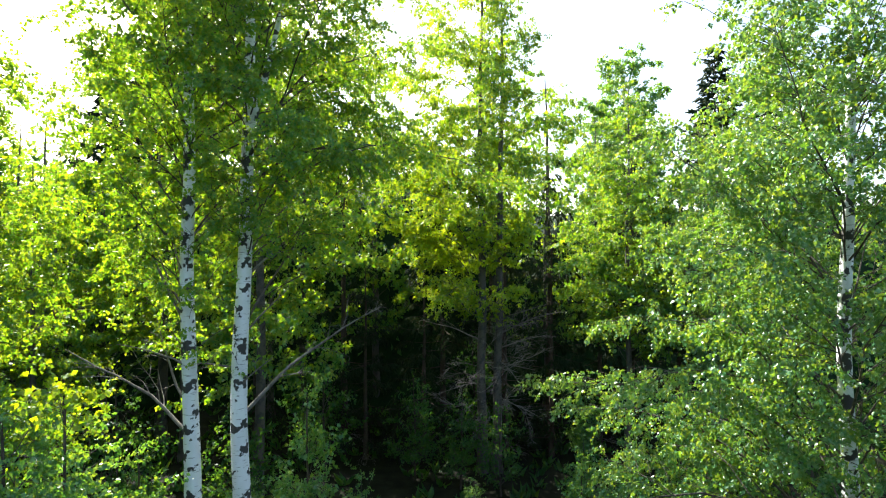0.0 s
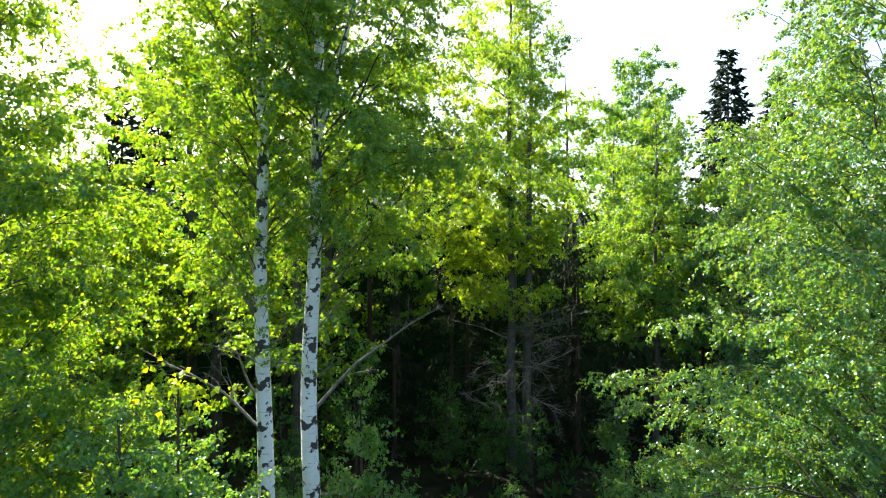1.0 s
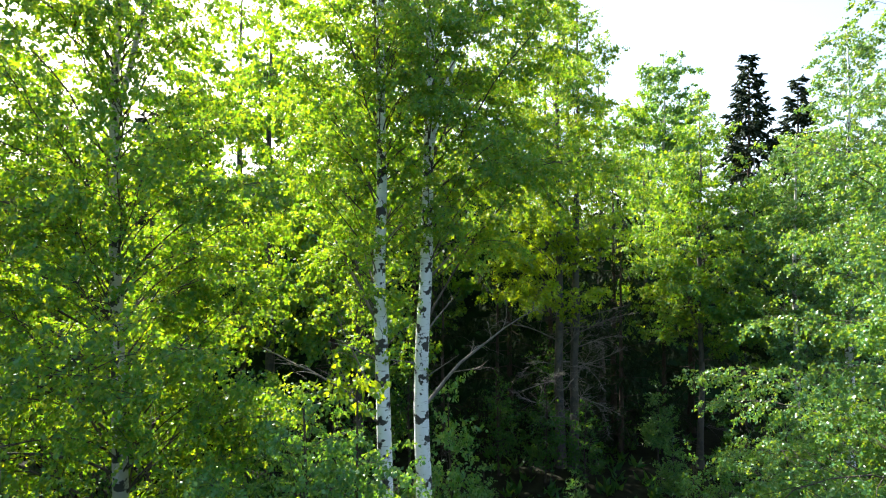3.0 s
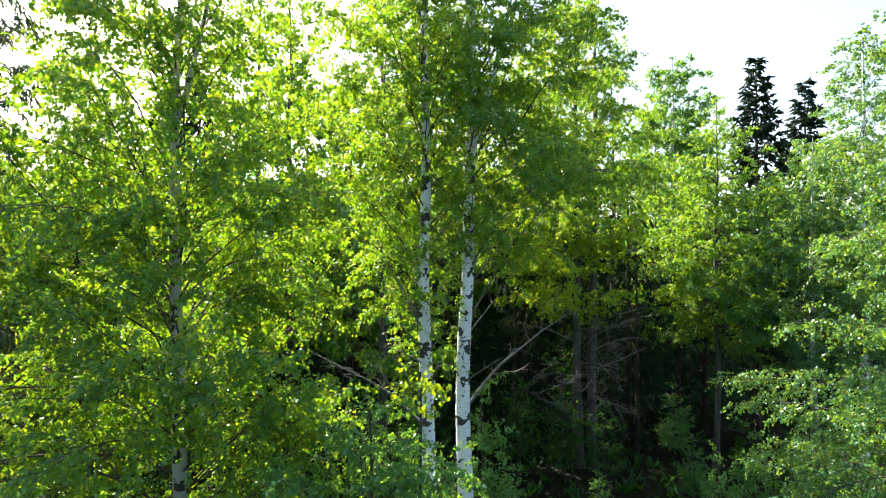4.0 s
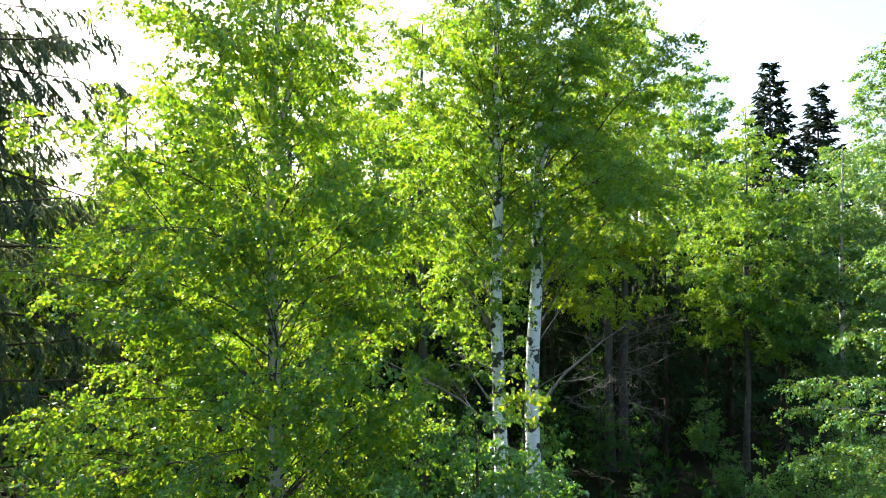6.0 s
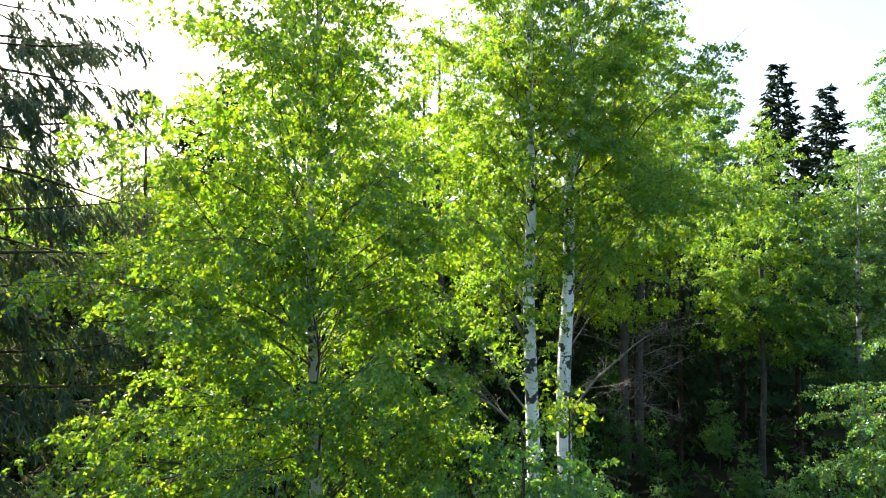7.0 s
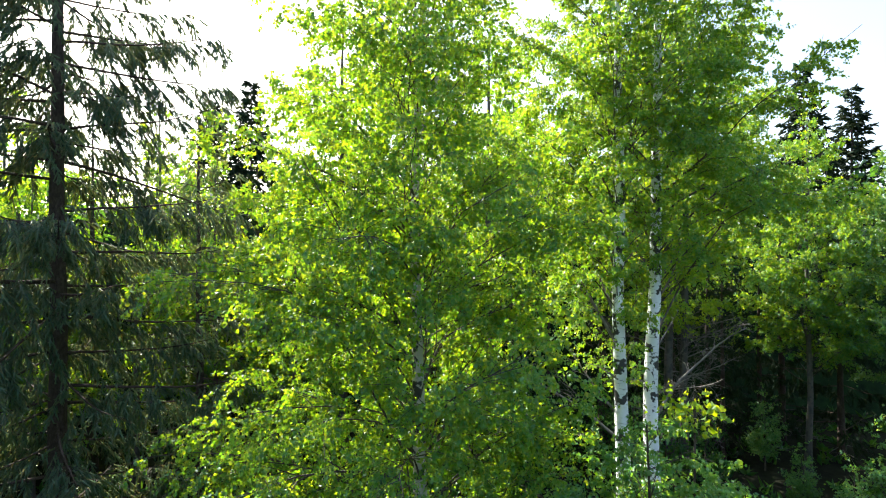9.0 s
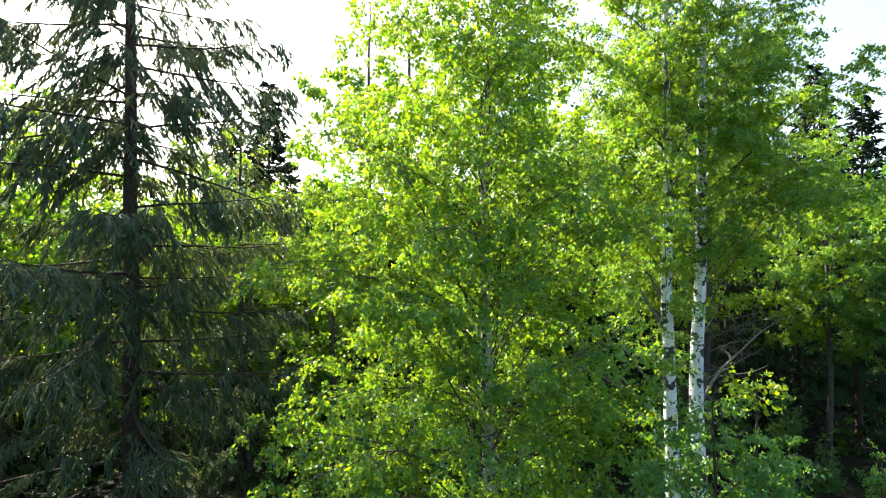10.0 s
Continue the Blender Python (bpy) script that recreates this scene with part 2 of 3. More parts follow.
def broadleaf(name, x, y, h, r0, prof, n_limbs, label, leaf_mat, bark, seed, category="birch tree",
              leaf=0.056, spacing=0.0150, sec_per_m=8.0, twig_per_m=12.0, rise=42, sag=0.30, hang=0.5, twig_len=(0.12, 0.38), shoots=False,
              bends=(), lean=None, bare=(), wob=0.03, limb_mat=None, group="birch trees", stem_sides=14, thin=1.0, forks=()):
    """A birch-like tree: stem, each limb with its twigs, and the leaves that hang from it.
    prof: (height, reach) of the crown. lean: (degrees, share) by which limbs on one side reach further. bare: (height, degrees, reach, climb, thickness, twigs) of leafless limbs, forks: the same, with a radius, of second stems."""
    rng = np.random.default_rng(seed)
    root = new(name)
    root.location = (x, y, 0)
    tagged(root, label, category, group)
    o = np.array([x, y, 0.0])
    line = trunk_line(x, y, h, list(bends), rng, wob=wob)
    rad = stem_radius(line[:, 2], h, r0)
    V, F = tubes((line - o)[None], rad[None], stem_sides)
    mesh_from("trunk", V, F, bark, root, True)
    pz, pr_ = [p[0] for p in prof], [p[1] for p in prof]

    def stem_at(z):
        return np.stack([np.interp(z, line[:, 2], line[:, 0]), np.interp(z, line[:, 2], line[:, 1]), z], 1)

    # limbs
    u = (np.arange(n_limbs) + rng.uniform(0.1, 0.9, n_limbs)) / n_limbs
    lo, hi = pz[0], min(pz[-1], h * 0.985)
    tip_z = lo + (hi - lo) * u
    az = np.arange(n_limbs) * 2.39996 + rng.normal(0, 0.35, n_limbs)
    reach = np.interp(tip_z, pz, pr_) * rng.uniform(0.72, 1.12, n_limbs)
    if lean:
        reach = reach * (1 + lean[1] * np.cos(az - radians(lean[0])))
    up = np.radians(rise + rng.normal(0, 7, n_limbs) + 14 * u)
    drop = np.clip(reach * np.tan(up) * 0.45, 0.1, 2.4)
    z0 = np.clip(tip_z - drop * (0.8 + 0.4 * u), 0.12 * h, h * 0.97)
    way = np.stack([np.cos(az) * np.cos(up), np.sin(az) * np.cos(up), np.sin(up)], 1)
    L = reach * 1.18 + 0.12
    LP = grow(stem_at(z0), way, L, 9, sag, rng, 0.09)
    LR = np.linspace(1, 0.12, 9)[None] * (0.0035 + 0.0038 * L)[:, None]
    LR = np.minimum(LR, (np.interp(z0, line[:, 2], rad) * 0.62)[:, None])
    # side branches
    sk = 4 if leaf < 0.065 else 3
    m = np.maximum(3, (L * sec_per_m).astype(int))
    si = np.repeat(np.arange(n_limbs), m)
    su = rng.uniform(0.12, 1.0, len(si)) ** 0.8
    sp, sh = along(LP, si, su)
    sign = np.where(rng.random(len(si)) < 0.5, -1, 1)
    sl = (0.14 + L[si] * 0.36 * (1.12 - su)) * rng.uniform(0.6, 1.25, len(si))
    SP = grow(sp, side_ways(sh, sign * np.radians(rng.uniform(22, 70, len(si))), rng, 0.10), sl, sk, sag * 2.0 + 0.35, rng, 0.12)
    SR = np.linspace(1, 0.25, sk)[None] * (0.0028 + 0.0045 * sl)[:, None]
    # twigs
    m2 = np.maximum(2, (sl * twig_per_m).astype(int))
    ti = np.repeat(np.arange(len(si)), m2)
    tu = rng.uniform(0.1, 1.0, len(ti))
    tp, th = along(SP, ti, tu)
    tsign = np.where(rng.random(len(ti)) < 0.5, -1, 1)
    td = side_ways(th, tsign * np.radians(rng.uniform(15, 75, len(ti))), rng)
    td[:, 2] -= hang
    td = unit(td + rng.normal(0, 0.18, td.shape))
    tl = rng.uniform(twig_len[0], twig_len[1], len(ti)) * (0.8 + 0.5 * rng.random(len(ti)))
    TP = grow(tp, td, tl, 3, 2.2 * hang + 0.4, rng, 0.15)
    tlimb = si[ti]
    # leaves
    m3 = np.maximum(2, (tl / spacing * thin).astype(int))
    fi = np.repeat(np.arange(len(ti)), m3)
    fu = rng.uniform(0.05, 1.0, len(fi))
    fp, fh = along(TP, fi, fu)
    fp = fp + rng.normal(0, 0.35 * leaf, fp.shape)
    ax = unit(fh * 0.45 + rng.normal(0, 0.62, fh.shape) + np.array([0, 0, -0.55]))
    fsz = leaf * rng.uniform(0.55, 1.25, len(fi))
    flimb = tlimb[fi]
    limb_mat = limb_mat or LIMB
    for i in range(n_limbs):
        v1, f1 = tubes(LP[i:i + 1] - o, LR[i:i + 1], 6)
        pick = si == i
        v2, f2 = tubes(SP[pick] - o, SR[pick], 3)
        pt = (tlimb == i) & shoots
        v3, f3 = tubes(TP[pt][:, [0, 2]] - o, np.tile([0.0020, 0.0011], (pt.sum(), 1)), 3)
        limb = mesh_from("limb", np.concatenate([v1, v2, v3]), np.concatenate([f1, f2 + len(v1), f3 + len(v1) + len(v2)]), limb_mat, root, True)
        pf = flimb == i
        v, f = leaves(fp[pf] - o, ax[pf], fsz[pf], rng)
        fol = mesh_from("foliage", v, f, leaf_mat, limb)
        fol["kind"] = "stuff"
    for z, deg, reach_b, climb, *more in bare:
        bare_limb(root, o, stem_at(np.array([z]))[0], deg, reach_b, climb, rng, *more)
    for z, deg, reach_b, climb, fr in forks:
        c = radians(climb)
        way = np.array([[math.cos(radians(deg)) * math.cos(c), math.sin(radians(deg)) * math.cos(c), math.sin(c)]])
        P = grow(stem_at(np.array([z])), way, np.array([reach_b]), 12, -0.04, rng, 0.03)
        v, f = tubes(P - o, np.linspace(1, 0.2, 12)[None] * fr, 10)
        mesh_from("forked_stem", v, f, bark if fr > 0.04 else DEAD, root, True)
    return root


def bare_limb(root, o, start, deg, reach, climb, rng, thick=1.0, twigs=1.0):
    """A leafless grey limb with forking twigs; deg: heading from the x axis, climb: its rise in degrees."""
    c = radians(climb)
    way = np.array([[math.cos(radians(deg)) * math.cos(c), math.sin(radians(deg)) * math.cos(c), math.sin(c)]])
    P = grow(start[None], way, np.array([reach]), 9, 0.42 if thick < 0.5 else 0.10, rng, 0.17 if thick < 0.5 else 0.07)
    R = np.linspace(1, 0.2, 9)[None] * (0.008 + 0.009 * reach) * thick
    n = max(3, int(reach * 4 * twigs))
    i = np.zeros(n, int)
    u = rng.uniform(0.25, 1, n)
    p, hd = along(P, i, u)
    sg = np.where(rng.random(n) < 0.5, -1, 1)
    sl = reach * 0.42 * (1.2 - u) * rng.uniform(0.5, 1.2, n)
    S = grow(p, side_ways(hd, sg * np.radians(rng.uniform(20, 60, n)), rng, 0.1), sl, 5, 0.3, rng, 0.2)
    m = np.repeat(np.arange(n), 4)
    p2, h2 = along(S, m, rng.uniform(0.2, 1, len(m)))
    sg2 = np.where(rng.random(len(m)) < 0.5, -1, 1)
    T = grow(p2, side_ways(h2, sg2 * np.radians(rng.uniform(25, 70, len(m))), rng), sl[m] * rng.uniform(0.2, 0.6, len(m)), 4, 0.5, rng, 0.25)
    v1, f1 = tubes(P - o, R, 7)
    v2, f2 = tubes(S - o, np.linspace(1, 0.4, 5)[None] * (0.003 + 0.006 * sl)[:, None], 4)
    v3, f3 = tubes(T - o, np.tile([0.0026, 0.0022, 0.0018, 0.0012], (len(m), 1)), 3)
    return mesh_from("dead_limb", np.concatenate([v1, v2, v3]), np.concatenate([f1, f2 + len(v1), f3 + len(v1) + len(v2)]), DEAD, root, True, "bare grey dead limb")


def spruce(name, x, y, h, r0, prof, n_limbs, label, seed, fine=1.0, sec_per_m=9.0, twig_per_m=16.0, sag=0.10, el0=-6, hang=0.9, twig_len=(0.10, 0.30), dead=0, group="spruce trees", shaft=0.0070, gap=0.020, sec_wood=True, needle=None, blade=0.30, ends=0.0018, ragged=0.25, droop=0.10, core=True, full=(-5, 99), spread=1.0):
    """A spruce: stem, boughs in loose whorls, and hanging needled shoots. fine: the size of the needles (1: true)."""
    rng = np.random.default_rng(seed)
    root = new(name)
    root.location = (x, y, 0)
    tagged(root, label, "spruce tree", group)
    o = np.array([x, y, 0.0])
    line = trunk_line(x, y, h, [], rng, wob=0.015)
    rad = stem_radius(line[:, 2], h, r0, 0.4, 0.006)
    V, F = tubes((line - o)[None], rad[None], 12)
    mesh_from("trunk", V, F, BARK_SPRUCE, root, True)
    pz, pr_ = [p[0] for p in prof], [p[1] for p in prof]
    u = ((np.arange(n_limbs) // 5 * 5 + 2.5) + rng.normal(0, 1.2, n_limbs)) / n_limbs
    z = pz[0] + (pz[-1] - pz[0]) * np.clip(u, 0, 1) ** 0.92
    z = np.minimum(z, h * 0.985)
    az = np.arange(n_limbs) * 2 * np.pi / 5 + (np.arange(n_limbs) // 5) * 0.73 + rng.normal(0, 0.22, n_limbs)
    L = np.interp(z, pz, pr_) * rng.uniform(1.0 - ragged, 1.12, n_limbs) + 0.08
    el = np.radians(el0 + 45 * np.clip(z / h, 0, 1) ** 4 + rng.normal(0, 6, n_limbs))
    way = np.stack([np.cos(az) * np.cos(el), np.sin(az) * np.cos(el), np.sin(el)], 1)
    P0 = np.stack([np.interp(z, line[:, 2], line[:, 0]), np.interp(z, line[:, 2], line[:, 1]), z], 1)
    LP = grow(P0, way, L, 9, sag, rng, 0.035)
    LP[:, :, 2] += (np.linspace(0, 1, 9)[None] ** 3) * (L * 0.16)[:, None]
    LR = np.linspace(1, 0.15, 9)[None] * (0.007 + 0.0075 * L)[:, None]
    m = np.maximum(3, (L * sec_per_m * np.interp(z, [full[0] - 0.5, full[0], full[0] + 4.0, full[1], full[1] + 0.5], [0.35, 0.52, 1.0, 1.0, 0.35])).astype(int))
    si = np.repeat(np.arange(n_limbs), m)
    su = 0.14 + 0.86 * rng.random(len(si))
    sp, sh = along(LP, si, su)
    sg = np.where(rng.random(len(si)) < 0.5, -1, 1)
    sl = spread * (0.26 + L[si] * 0.22 * (1.1 - su)) * rng.uniform(0.6, 1.2, len(si))
    SP = grow(sp, side_ways(sh, sg * np.radians(rng.uniform(30, 68, len(si))), rng, -droop), sl, 4, 0.6 + droop, rng, 0.08)
    m2 = np.maximum(3, (sl * twig_per_m).astype(int))
    ti = np.repeat(np.arange(len(si)), m2)
    tp, th = along(SP, ti, rng.uniform(0.1, 1.0, len(ti)))
    sg2 = np.where(rng.random(len(ti)) < 0.5, -1, 1)
    td = side_ways(th, sg2 * np.radians(rng.uniform(15, 60, len(ti))), rng)
    td[:, 2] -= hang
    tl = rng.uniform(twig_len[0], twig_len[1], len(ti))
    TP = grow(tp, unit(td), tl, 3, 1.6, rng, 0.1)
    tlimb = si[ti]
    m3 = np.maximum(4, (tl / (gap * fine ** 0.8)).astype(int))
    fi = np.repeat(np.arange(len(ti)), m3)
    fp, fh = along(TP, fi, rng.uniform(0.0, 1.0, len(fi)))
    ax = unit(fh * 0.75 + unit(rng.normal(0, 1, fh.shape)) * 0.75)
    fsz = 0.030 * fine * rng.uniform(0.7, 1.25, len(fi))
    flimb = tlimb[fi]
    for i in range(n_limbs):
        v1, f1 = tubes(LP[i:i + 1] - o, LR[i:i + 1], 5)
        pick = si == i
        v2, f2 = tubes(SP[pick] - o, np.linspace(1, 0.4, 4)[None] * np.full((pick.sum(), 1), 0.004), 3)
        if not sec_wood:
            v2, f2 = v2[:0], f2[:0]
        bough = mesh_from("bough", np.concatenate([v1, v2]), np.concatenate([f1, f2 + len(v1)]), BARK_SPRUCE, root, True)
        pf = flimb == i
        v, f = needles(fp[pf] - o, ax[pf], fsz[pf], fsz[pf] * blade, rng)
        pt = (tlimb == i) & core
        v2, f2 = tubes(TP[pt][:, [0, 2]] - o, np.tile([shaft, ends], (pt.sum(), 1)) * fine, 3)
        f2 = f2[:, [0, 1, 2, 0, 2, 3]].reshape(-1, 3) + len(v)
        mesh_from("needled_spray", np.concatenate([v, v2]), np.concatenate([f, f2]), needle or NEEDLE_SHADED, bough)["kind"] = "stuff"
    for j in range(dead):
        zz = rng.uniform(0.12, 1.0) * pz[0]
        bare_limb(root, o, np.array([x, y, zz]), rng.uniform(0, 360), rng.uniform(0.8, 1.8), rng.uniform(-25, 10), rng, 0.6)
    return root


# ---- ground ----
def ground():
    n = 90
    s = np.linspace(-1, 1, n)
    s = np.sign(s) * np.abs(s) ** 3 * 1500
    X, Y = np.meshgrid(s, s + 8, indexing="ij")
    Z = np.array([[noise.noise((a * 0.18, b * 0.18, 0.0)) * 0.10 + noise.noise((a * 0.7, b * 0.7, 3.0)) * 0.04 for a, b in zip(ra, rb)] for ra, rb in zip(X, Y)])
    V = np.stack([X, Y, Z], -1).reshape(-1, 3)
    i = (np.arange(n - 1)[:, None] * n + np.arange(n - 1)).reshape(-1, 1)
    g = mesh_from("ground", V, i + np.array([0, n, n + 1, 1]), SOIL_SHADED, None, True)
    return tagged(g, "uneven forest floor of moss and litter, darkened for shade", "ground", kind="structure")


def crowns(name, spots, per_tree, size, mat, label, seed):
    """Woods too far and too hidden to be told apart: crowns of coarse sprays."""
    rng = np.random.default_rng(seed)
    P, A, S = [], [], []
    for fx, fy, h in spots(rng):
        u = rng.uniform(0.03, 1, per_tree) ** 0.85
        r = (0.4 + 2.1 * (1 - u)) * np.sqrt(rng.random(per_tree))
        a = rng.uniform(0, 6.283, per_tree)
        P.append(np.stack([fx + r * np.cos(a), fy + r * np.sin(a), u * h], 1))
        A.append(unit(np.stack([np.cos(a), np.sin(a), rng.normal(-0.5, 0.5, per_tree)], 1)))
        S.append(rng.uniform(size[0], size[1], per_tree))
    v, f = leaves(np.concatenate(P), np.concatenate(A), np.concatenate(S), rng, 0.62)
    return tagged(mesh_from(name, v, f, mat), label, "woods", kind="stuff")


def undergrowth():
    """Low plants on the floor of the wood."""
    rng = np.random.default_rng(6)
    n = 1700
    c = np.stack([rng.uniform(-22, 18, n), rng.uniform(-9, 22, n), np.full(n, -0.02)], 1)
    i = np.repeat(np.arange(n), 9)
    a = rng.uniform(0, 6.283, len(i))
    ax = unit(np.stack([np.cos(a) * 0.7, np.sin(a) * 0.7, rng.uniform(0.3, 1.2, len(i))], 1))
    v, f = leaves(c[i] + rng.normal(0, 0.08, (len(i), 3)) * np.array([1, 1, 0]), ax, rng.uniform(0.18, 0.5, len(i)), rng, 0.28)
    return tagged(mesh_from("undergrowth", v, f, LEAF_SHADED), "low plants on the forest floor, green darkened for shade", "undergrowth", kind="stuff")


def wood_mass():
    """The closed canopy of the wood that goes on behind and to one side, as a solid light-blocking hull."""
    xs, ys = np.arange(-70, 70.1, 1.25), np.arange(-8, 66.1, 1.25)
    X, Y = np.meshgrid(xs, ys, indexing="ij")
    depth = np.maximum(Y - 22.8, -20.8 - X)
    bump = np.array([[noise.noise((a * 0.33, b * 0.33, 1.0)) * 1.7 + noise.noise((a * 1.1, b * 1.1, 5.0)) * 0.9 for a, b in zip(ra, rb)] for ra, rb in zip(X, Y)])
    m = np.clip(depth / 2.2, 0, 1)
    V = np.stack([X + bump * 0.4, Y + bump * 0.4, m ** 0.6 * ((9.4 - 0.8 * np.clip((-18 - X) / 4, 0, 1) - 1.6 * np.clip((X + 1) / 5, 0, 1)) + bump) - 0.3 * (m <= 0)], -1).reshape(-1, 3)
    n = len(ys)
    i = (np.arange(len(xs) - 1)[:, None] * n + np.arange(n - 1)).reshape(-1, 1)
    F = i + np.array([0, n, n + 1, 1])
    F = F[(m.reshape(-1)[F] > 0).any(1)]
    return tagged(mesh_from("wood_mass", V, F, CANOPY_SHADED, None, True), "closed canopy hull of the wood behind, coloured near black for shade", "woods", kind="stuff")


ground()
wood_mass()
crowns("far_woods", lambda g: [(g.uniform(-58, 58), 22.0 + 20 * g.random() ** 1.8, g.uniform(9.5, 12.5)) for _ in range(95)] + [(-21 - 12 * g.random() ** 1.8, g.uniform(-6, 24), g.uniform(8.5, 11)) for _ in range(60)], 290, (0.20, 0.42), LEAF_SHADED,
       "wood reaching away behind the front trees, green darkened for shade", 5)
# Added trees behind the camera, out of view, that keep low sky light out.
crowns("unseen_blocker_woods", lambda g: [(g.uniform(-55, 50), -15 - 14 * g.random(), g.uniform(11, 16)) for _ in range(120)], 150, (0.5, 0.95), LEAF_SHADED,
       "unseen wood added behind the camera to block low sky light", 7)
undergrowth()

# ---- the trees that the camera passes ----
broadleaf("birch_tree", -6.12, 5.6, 11.8, 0.105, [(1.8, 1.9), (3.6, 2.25), (5.0, 2.45), (6.4, 2.3), (8.0, 1.95), (9.6, 1.5), (10.8, 0.9), (11.7, 0.3)], 150,
          "dense green birch with leaves down to the ground", LEAF, BARK_GREY, 11, leaf=0.048, spacing=0.0138, sec_per_m=6.3, lean=(200, 0.14), bends=[(3.6, 0.05, 0), (5.6, -0.03, 0), (8.2, -0.10, 0), (10, 0.10, 0)],
          forks=[(8.1, 15, 2.6, 72, 0.041)])
broadleaf("birch_tree", -3.28, 6.93, 13.5, 0.125, [(4.9, 0.5), (6.3, 0.95), (7.2, 1.9), (9.5, 2.5), (11.5, 1.7), (13.4, 0.3)], 62,
          "tall white-stemmed birch with black scars", LEAF, BARK_WHITE, 21, forks=[(5.5, 168, 1.5, 57, 0.030), (5.85, 150, 1.2, 66, 0.020)], leaf=0.046, spacing=0.0105, sec_per_m=6.5, twig_per_m=11, rise=48,
          wob=0.008, bends=[(2, 0.09, 0), (3.55, 0.075, 0), (4.6, 0.04, 0), (5.5, 0.02, 0), (6.3, 0.01, 0), (7.3, 0.05, 0), (9.5, 0.02, 0)], lean=(118, 0.42),
          bare=[(5.65, 158, 1.3, 52), (5.9, 120, 0.9, 60), (4.1, 172, 2.1, 40), (4.45, 160, 1.5, 48), (5.0, 210, 0.9, 30), (6.6, 20, 0.7, 50)])
broadleaf("birch_tree", -2.62, 7.2, 14.0, 0.135, [(6.4, 0.9), (7.4, 2.2), (9.5, 2.7), (12, 1.9), (13.9, 0.3)], 58,
          "tall white-stemmed birch with a long bare low limb", LEAF, BARK_WHITE, 22, leaf=0.046, spacing=0.0105, sec_per_m=6.5, twig_per_m=11, rise=46,
          wob=0.008, bends=[(3.1, -0.04, 0), (4.1, -0.085, 0), (5.2, -0.08, 0), (6.25, -0.02, 0), (7.6, 0.02, 0), (9.6, 0.07, 0)], lean=(58, 0.46), forks=[(8.0, 0, 3.6, 72, 0.05)],
          bare=[(4.25, 35, 2.4, 42), (5.3, 20, 0.9, 55), (4.9, 190, 0.8, 20), (6.4, 10, 1.1, 50), (6.1, 30, 1.3, 45), (4.6, -30, 0.8, 55)])
broadleaf("birch_tree", 4.57, 6.1, 11.4, 0.105, [(1.6, 2.3), (4.8, 2.55), (6.2, 2.15), (7.6, 2.1), (8.4, 2.0), (9.2, 1.7), (10.1, 1.1), (11.3, 0.2)], 118,
          "broad birch with pale green drooping leaves", LEAF_PALE, BARK_WHITE, 31, leaf=0.046, spacing=0.0115, sec_per_m=6.2, twig_per_m=11, hang=0.7, lean=(163, 0.27))
broadleaf("birch_tree", -3.72, 4.6, 5.1, 0.032, [(1.4, 1.0), (3.5, 1.15), (4.3, 0.95), (4.8, 0.45), (5.05, 0.1)], 56,
          "young bushy birch with deep green leaves", LEAF_SHRUB, TWIG, 41, leaf=0.046, spacing=0.0110)
broadleaf("birch_tree", -3.24, 4.6, 5.42, 0.02, [(4.95, 0.11), (5.2, 0.10), (5.40, 0.03)], 6,
          "slim birch shoot with large yellow-green leaves", LEAF_GOLD, TWIG, 42, leaf=0.062, spacing=0.030, twig_per_m=9, rise=62, hang=0.2)
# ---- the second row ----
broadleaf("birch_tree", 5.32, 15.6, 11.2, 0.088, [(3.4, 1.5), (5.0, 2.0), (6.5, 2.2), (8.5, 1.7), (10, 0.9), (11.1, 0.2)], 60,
          "slender birch standing in a dark gap", LEAF, BARK_SHADED, 51, leaf=0.075, sec_per_m=7, twig_per_m=9, shoots=False)
broadleaf("birch_tree", 9.7, 15.5, 13.6, 0.13, [(3.5, 1.9), (7.0, 2.3), (10.5, 1.9), (12.5, 1.0), (13.5, 0.3)], 64,
          "pale green birch catching the low sun", LEAF_PALE, BARK_WHITE, 52, leaf=0.08, sec_per_m=7, twig_per_m=8, shoots=False)
broadleaf("birch_tree", 7.4, 14.4, 9.8, 0.09, [(3.0, 1.5), (5.5, 1.9), (8.0, 1.4), (9.7, 0.3)], 48,
          "low birch with a rounded pale crown", LEAF_PALE, BARK_GREY, 53, leaf=0.07, sec_per_m=8, twig_per_m=9, shoots=False)
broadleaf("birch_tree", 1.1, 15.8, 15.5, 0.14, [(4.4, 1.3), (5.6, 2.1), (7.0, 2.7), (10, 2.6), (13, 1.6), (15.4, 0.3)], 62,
          "tall birch with yellowish leaves, stem coloured dark for shade", LEAF_GOLD, BARK_SHADED, 61, leaf=0.075, sec_per_m=5.5, twig_per_m=9, shoots=False, bends=[(4, 0.05, 0), (8, 0, 0)], lean=(180, 0.52),
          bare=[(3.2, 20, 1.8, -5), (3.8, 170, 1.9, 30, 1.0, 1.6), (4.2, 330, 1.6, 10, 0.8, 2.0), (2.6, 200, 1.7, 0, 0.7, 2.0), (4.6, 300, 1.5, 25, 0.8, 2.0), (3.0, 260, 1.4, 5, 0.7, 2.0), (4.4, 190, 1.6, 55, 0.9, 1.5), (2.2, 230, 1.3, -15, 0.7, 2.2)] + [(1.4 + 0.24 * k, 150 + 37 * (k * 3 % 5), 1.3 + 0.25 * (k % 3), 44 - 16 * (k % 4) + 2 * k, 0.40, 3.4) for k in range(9)])
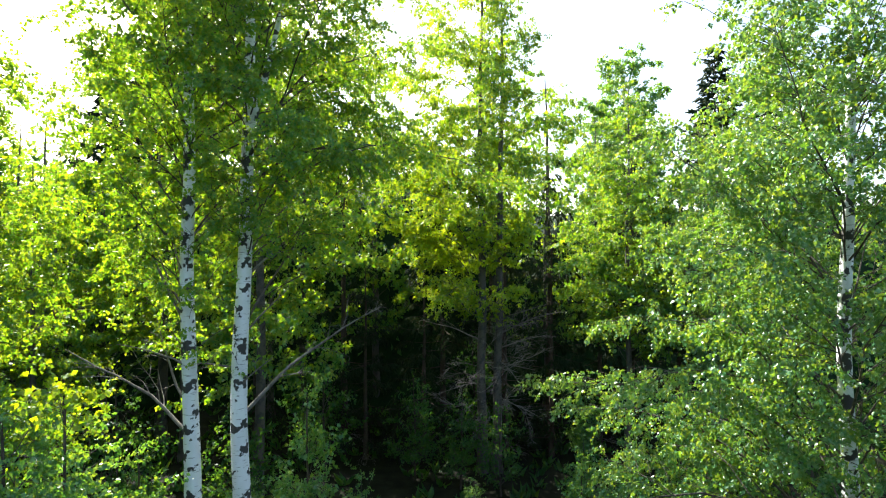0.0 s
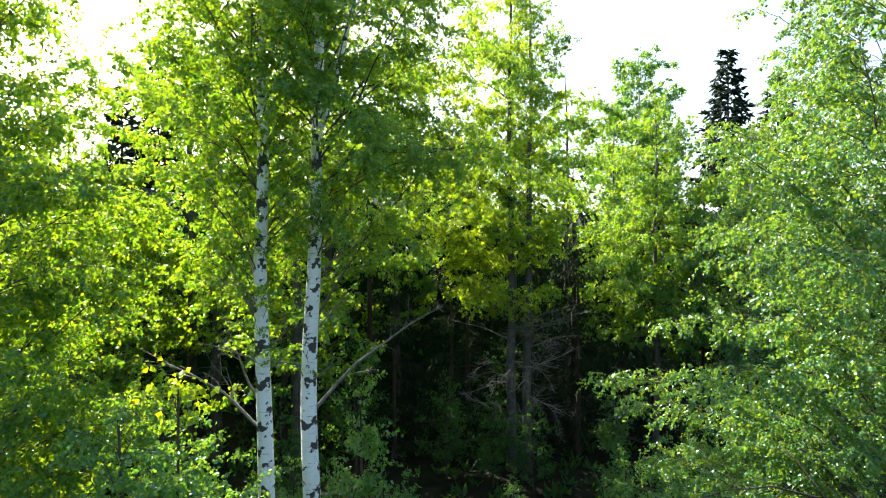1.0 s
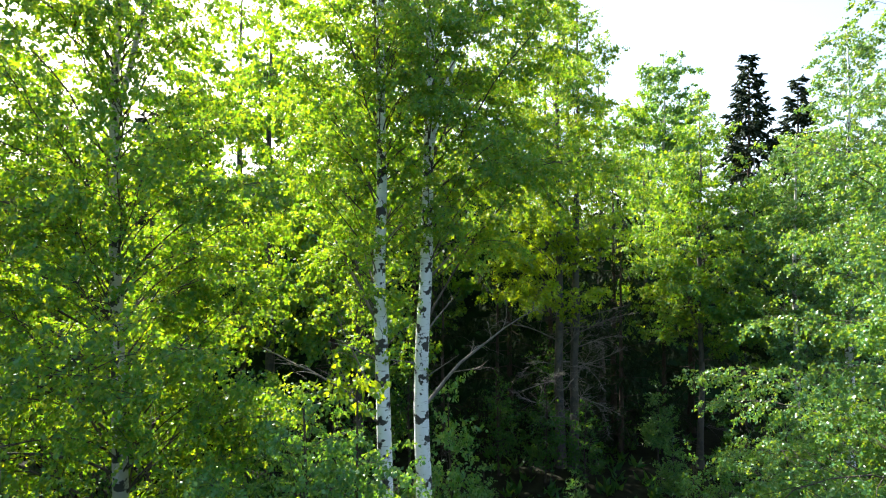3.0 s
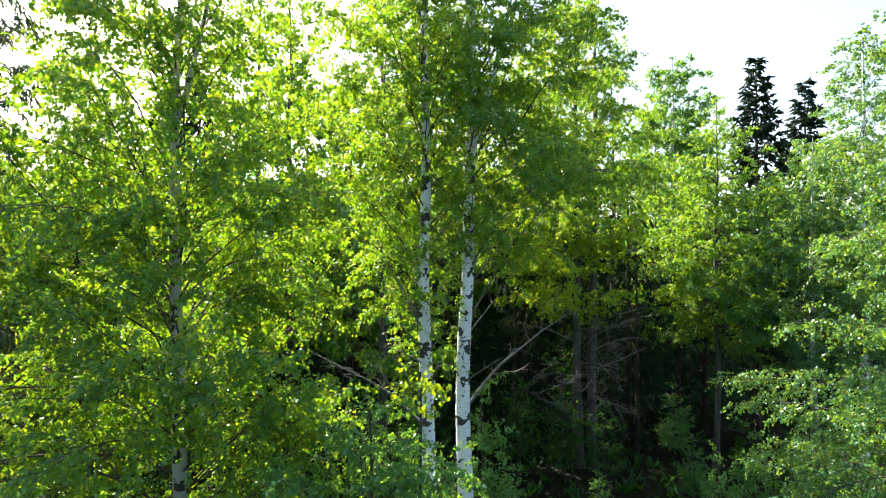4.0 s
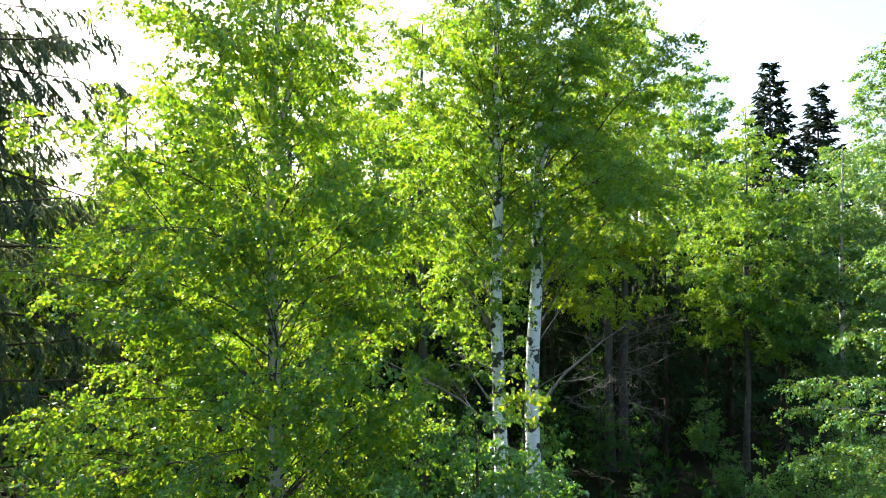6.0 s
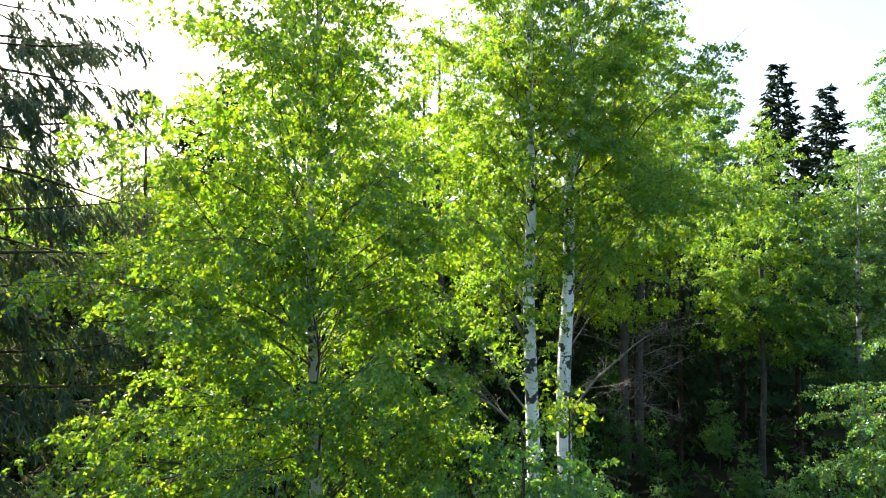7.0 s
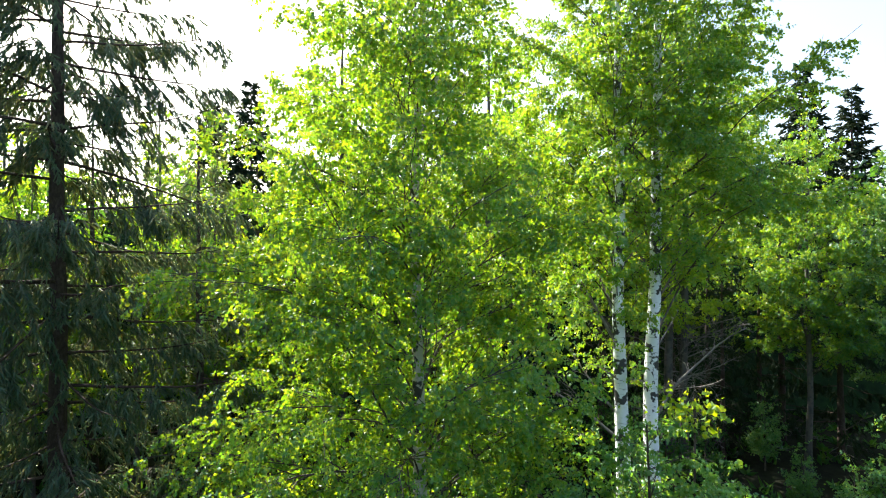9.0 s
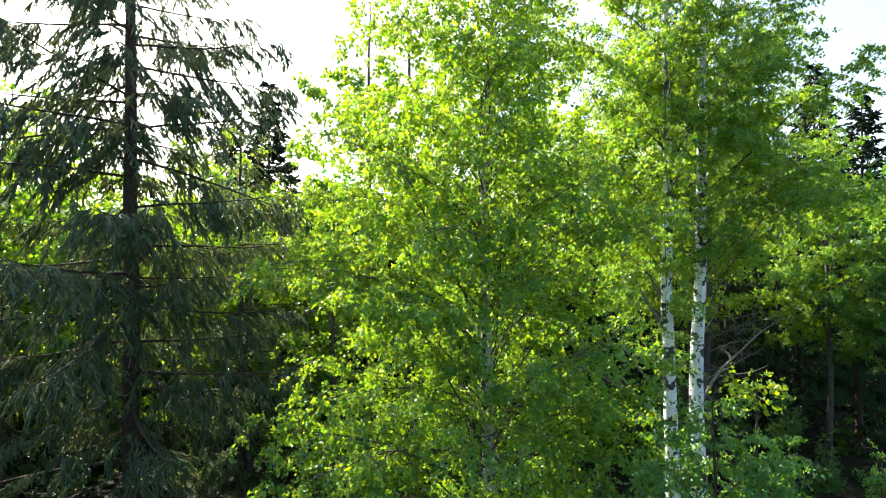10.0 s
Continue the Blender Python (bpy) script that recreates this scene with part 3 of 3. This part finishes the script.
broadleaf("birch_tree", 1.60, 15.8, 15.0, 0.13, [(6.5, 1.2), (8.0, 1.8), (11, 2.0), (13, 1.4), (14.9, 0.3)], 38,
          "tall birch beside its twin, stem coloured dark for shade", LEAF, BARK_SHADED, 62, leaf=0.07, sec_per_m=7, twig_per_m=9, shoots=False, bends=[(4, 0.0, 0), (9, 0.1, 0)],
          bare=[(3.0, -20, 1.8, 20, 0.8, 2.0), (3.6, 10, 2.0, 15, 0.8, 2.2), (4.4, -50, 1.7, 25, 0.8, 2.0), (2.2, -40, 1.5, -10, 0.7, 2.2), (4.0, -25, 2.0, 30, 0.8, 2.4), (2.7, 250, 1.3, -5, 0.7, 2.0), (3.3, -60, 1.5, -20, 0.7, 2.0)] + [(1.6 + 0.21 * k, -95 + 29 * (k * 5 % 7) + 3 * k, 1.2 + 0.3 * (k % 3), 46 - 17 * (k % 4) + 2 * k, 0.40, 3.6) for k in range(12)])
broadleaf("birch_tree", 9.3, 28.0, 17.1, 0.16, [(5.0, 2.2), (9.0, 3.1), (13, 2.8), (15.4, 1.9), (17.0, 0.6)], 64,
          "far birch with deep green crown", LEAF_SHRUB, BARK_GREY, 71, leaf=0.13, sec_per_m=6.5, twig_per_m=7, spacing=0.02, shoots=False)
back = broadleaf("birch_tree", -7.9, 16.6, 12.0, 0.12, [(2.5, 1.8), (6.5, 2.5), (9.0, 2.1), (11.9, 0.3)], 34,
                 "birch in the wood behind with sunlit leaves", LEAF, BARK_SHADED, 72, leaf=0.115, sec_per_m=5.6, twig_per_m=7.5, spacing=0.022, shoots=False)
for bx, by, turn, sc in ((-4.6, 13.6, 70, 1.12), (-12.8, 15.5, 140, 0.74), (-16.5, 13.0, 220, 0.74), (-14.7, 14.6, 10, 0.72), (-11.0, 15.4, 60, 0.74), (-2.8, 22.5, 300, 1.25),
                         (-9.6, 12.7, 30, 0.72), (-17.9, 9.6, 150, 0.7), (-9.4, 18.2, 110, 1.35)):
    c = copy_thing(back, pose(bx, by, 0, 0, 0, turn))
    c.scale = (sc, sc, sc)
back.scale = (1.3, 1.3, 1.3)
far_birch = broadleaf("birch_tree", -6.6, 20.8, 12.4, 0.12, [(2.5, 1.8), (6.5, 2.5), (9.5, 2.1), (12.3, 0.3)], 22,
                      "birch standing deep in the wood", LEAF, BARK_SHADED, 73, leaf=0.16, sec_per_m=6.5, twig_per_m=5, spacing=0.042, shoots=False, stem_sides=8)
for bx, by, turn, sc in ((-5.2, 20.2, 20, 1.25), (-18.3, 14.8, 240, 0.92), (-17.2, 20.5, 15, 0.95), (-15.9, 18.2, 300, 0.98), (-13.6, 17.4, 35, 0.86), (-18.6, 12.2, 65, 1.0), (-19, 17, 80, 0.9), (-11.4, 18.2, 260, 0.76), (12.5, 11.0, 95, 0.85), (-20.5, 9, 10, 1.0), (-21.5, 13.5, 50, 1.1), (-22.5, 19.5, 100, 1.1),
                         (11.5, 23.5, 270, 0.92), (14.5, 21.5, 130, 0.9), (-19.0, 4.5, 170, 0.95), (4.2, 22.0, 200, 1.12), (6.6, 23.5, 300, 0.98), (2.2, 23.5, 45, 1.3), (-16.5, 22.5, 70, 1.02), (-20.6, 16.0, 310, 1.0)):
    c = copy_thing(far_birch, pose(bx, by, 0, 0, 0, turn))
    c.scale = (sc, sc, sc)

# ---- spruces ----
spruce("spruce_tree", -11.7, 7.2, 17.0, 0.15, [(1.2, 2.6), (6, 2.75), (10, 2.5), (14, 1.3), (16.9, 0.15)], 140,
       "big spruce with hanging needled shoots and a bare brown stem", 81, 1.5, 15, 25, twig_len=(0.07, 0.19), hang=0.65, gap=0.028, needle=NEEDLE, blade=0.26, shaft=0.0090, ends=0.0050, ragged=0.55, droop=0.60,
       full=(2.3, 11.3), spread=1.25)
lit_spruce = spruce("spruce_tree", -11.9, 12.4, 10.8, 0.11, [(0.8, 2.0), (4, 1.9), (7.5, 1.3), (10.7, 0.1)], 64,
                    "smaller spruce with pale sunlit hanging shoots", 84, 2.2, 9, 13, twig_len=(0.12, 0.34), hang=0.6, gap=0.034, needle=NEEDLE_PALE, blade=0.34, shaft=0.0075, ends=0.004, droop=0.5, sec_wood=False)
for bx, by, turn, sc in ((-15.9, 9.8, 100, 0.62), (-18.2, 11.8, 220, 0.66)):
    c = copy_thing(lit_spruce, pose(bx, by, 0, 0, 0, turn))
    c.scale = (sc, sc, sc)
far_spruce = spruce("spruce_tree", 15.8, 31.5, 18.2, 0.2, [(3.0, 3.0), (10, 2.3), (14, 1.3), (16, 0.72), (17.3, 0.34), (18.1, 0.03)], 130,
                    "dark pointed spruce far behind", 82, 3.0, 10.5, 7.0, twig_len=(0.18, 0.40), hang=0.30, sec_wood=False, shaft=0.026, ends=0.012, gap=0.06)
for bx, by, turn, sc in ((-17.2, 31.0, 50, 0.94), (-19.6, 31.5, 130, 0.88), (18.9, 31.8, 200, 0.93)):
    c = copy_thing(far_spruce, pose(bx, by, 0, 0, 0, turn))
    c.scale = (sc, sc, sc)
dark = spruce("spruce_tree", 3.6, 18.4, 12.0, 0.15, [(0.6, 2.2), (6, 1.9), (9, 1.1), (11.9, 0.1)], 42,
              "spruce inside the wood, needles darkened for its shade", 83, 4.6, 6.2, 5.5, twig_len=(0.25, 0.5), dead=5, sec_wood=False)
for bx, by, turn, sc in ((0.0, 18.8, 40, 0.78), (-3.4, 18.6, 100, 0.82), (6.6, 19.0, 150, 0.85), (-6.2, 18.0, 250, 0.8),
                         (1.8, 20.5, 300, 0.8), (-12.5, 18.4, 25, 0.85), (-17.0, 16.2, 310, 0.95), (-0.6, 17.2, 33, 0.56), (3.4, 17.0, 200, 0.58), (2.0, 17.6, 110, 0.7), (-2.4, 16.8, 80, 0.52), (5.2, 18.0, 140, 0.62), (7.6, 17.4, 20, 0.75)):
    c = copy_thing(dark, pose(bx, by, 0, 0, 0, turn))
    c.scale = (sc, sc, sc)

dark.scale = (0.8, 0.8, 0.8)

# ---- shrubs ----
shrub = broadleaf("shrub", -2.25, 9.1, 3.2, 0.022, [(0.5, 0.8), (1.8, 0.8), (2.6, 0.5), (3.15, 0.1)], 30, "leafy green shrub under the birches", LEAF_SHRUB, TWIG, 91,
                  "shrub", leaf=0.065, spacing=0.021, twig_per_m=10, rise=62, sag=0.2, hang=0.1, group="shrubs", stem_sides=6)
shrub.scale = (1.1, 1.1, 1.3)
for bx, by, turn, sc in ((0.7, 12.0, 90, 0.45), (2.6, 10.2, 120, 0.78), (3.5, 10.5, 160, 0.9), (4.5, 10.2, 60, 1.0), (-1.6, 10.4, 200, 0.7), (-3.6, 9.6, 280, 0.85), (3.4, 13.0, 10, 0.6),
                         (-5.0, 9.0, 33, 1.0), (5.6, 11.5, 250, 0.9), (4.2, 16.0, 100, 0.8), (6.6, 13.2, 100, 0.9)):
    c = copy_thing(shrub, pose(bx, by, 0, 0, 0, turn))
    c.scale = (sc, sc, sc)
thicket = broadleaf("shrub", -3.4, 15.6, 4.2, 0.03, [(0.4, 1.2), (2.4, 1.3), (3.6, 0.8), (4.15, 0.1)], 26, "leafy thicket inside the wood, leaves darkened for its shade", LEAF_SHADED, TWIG, 92,
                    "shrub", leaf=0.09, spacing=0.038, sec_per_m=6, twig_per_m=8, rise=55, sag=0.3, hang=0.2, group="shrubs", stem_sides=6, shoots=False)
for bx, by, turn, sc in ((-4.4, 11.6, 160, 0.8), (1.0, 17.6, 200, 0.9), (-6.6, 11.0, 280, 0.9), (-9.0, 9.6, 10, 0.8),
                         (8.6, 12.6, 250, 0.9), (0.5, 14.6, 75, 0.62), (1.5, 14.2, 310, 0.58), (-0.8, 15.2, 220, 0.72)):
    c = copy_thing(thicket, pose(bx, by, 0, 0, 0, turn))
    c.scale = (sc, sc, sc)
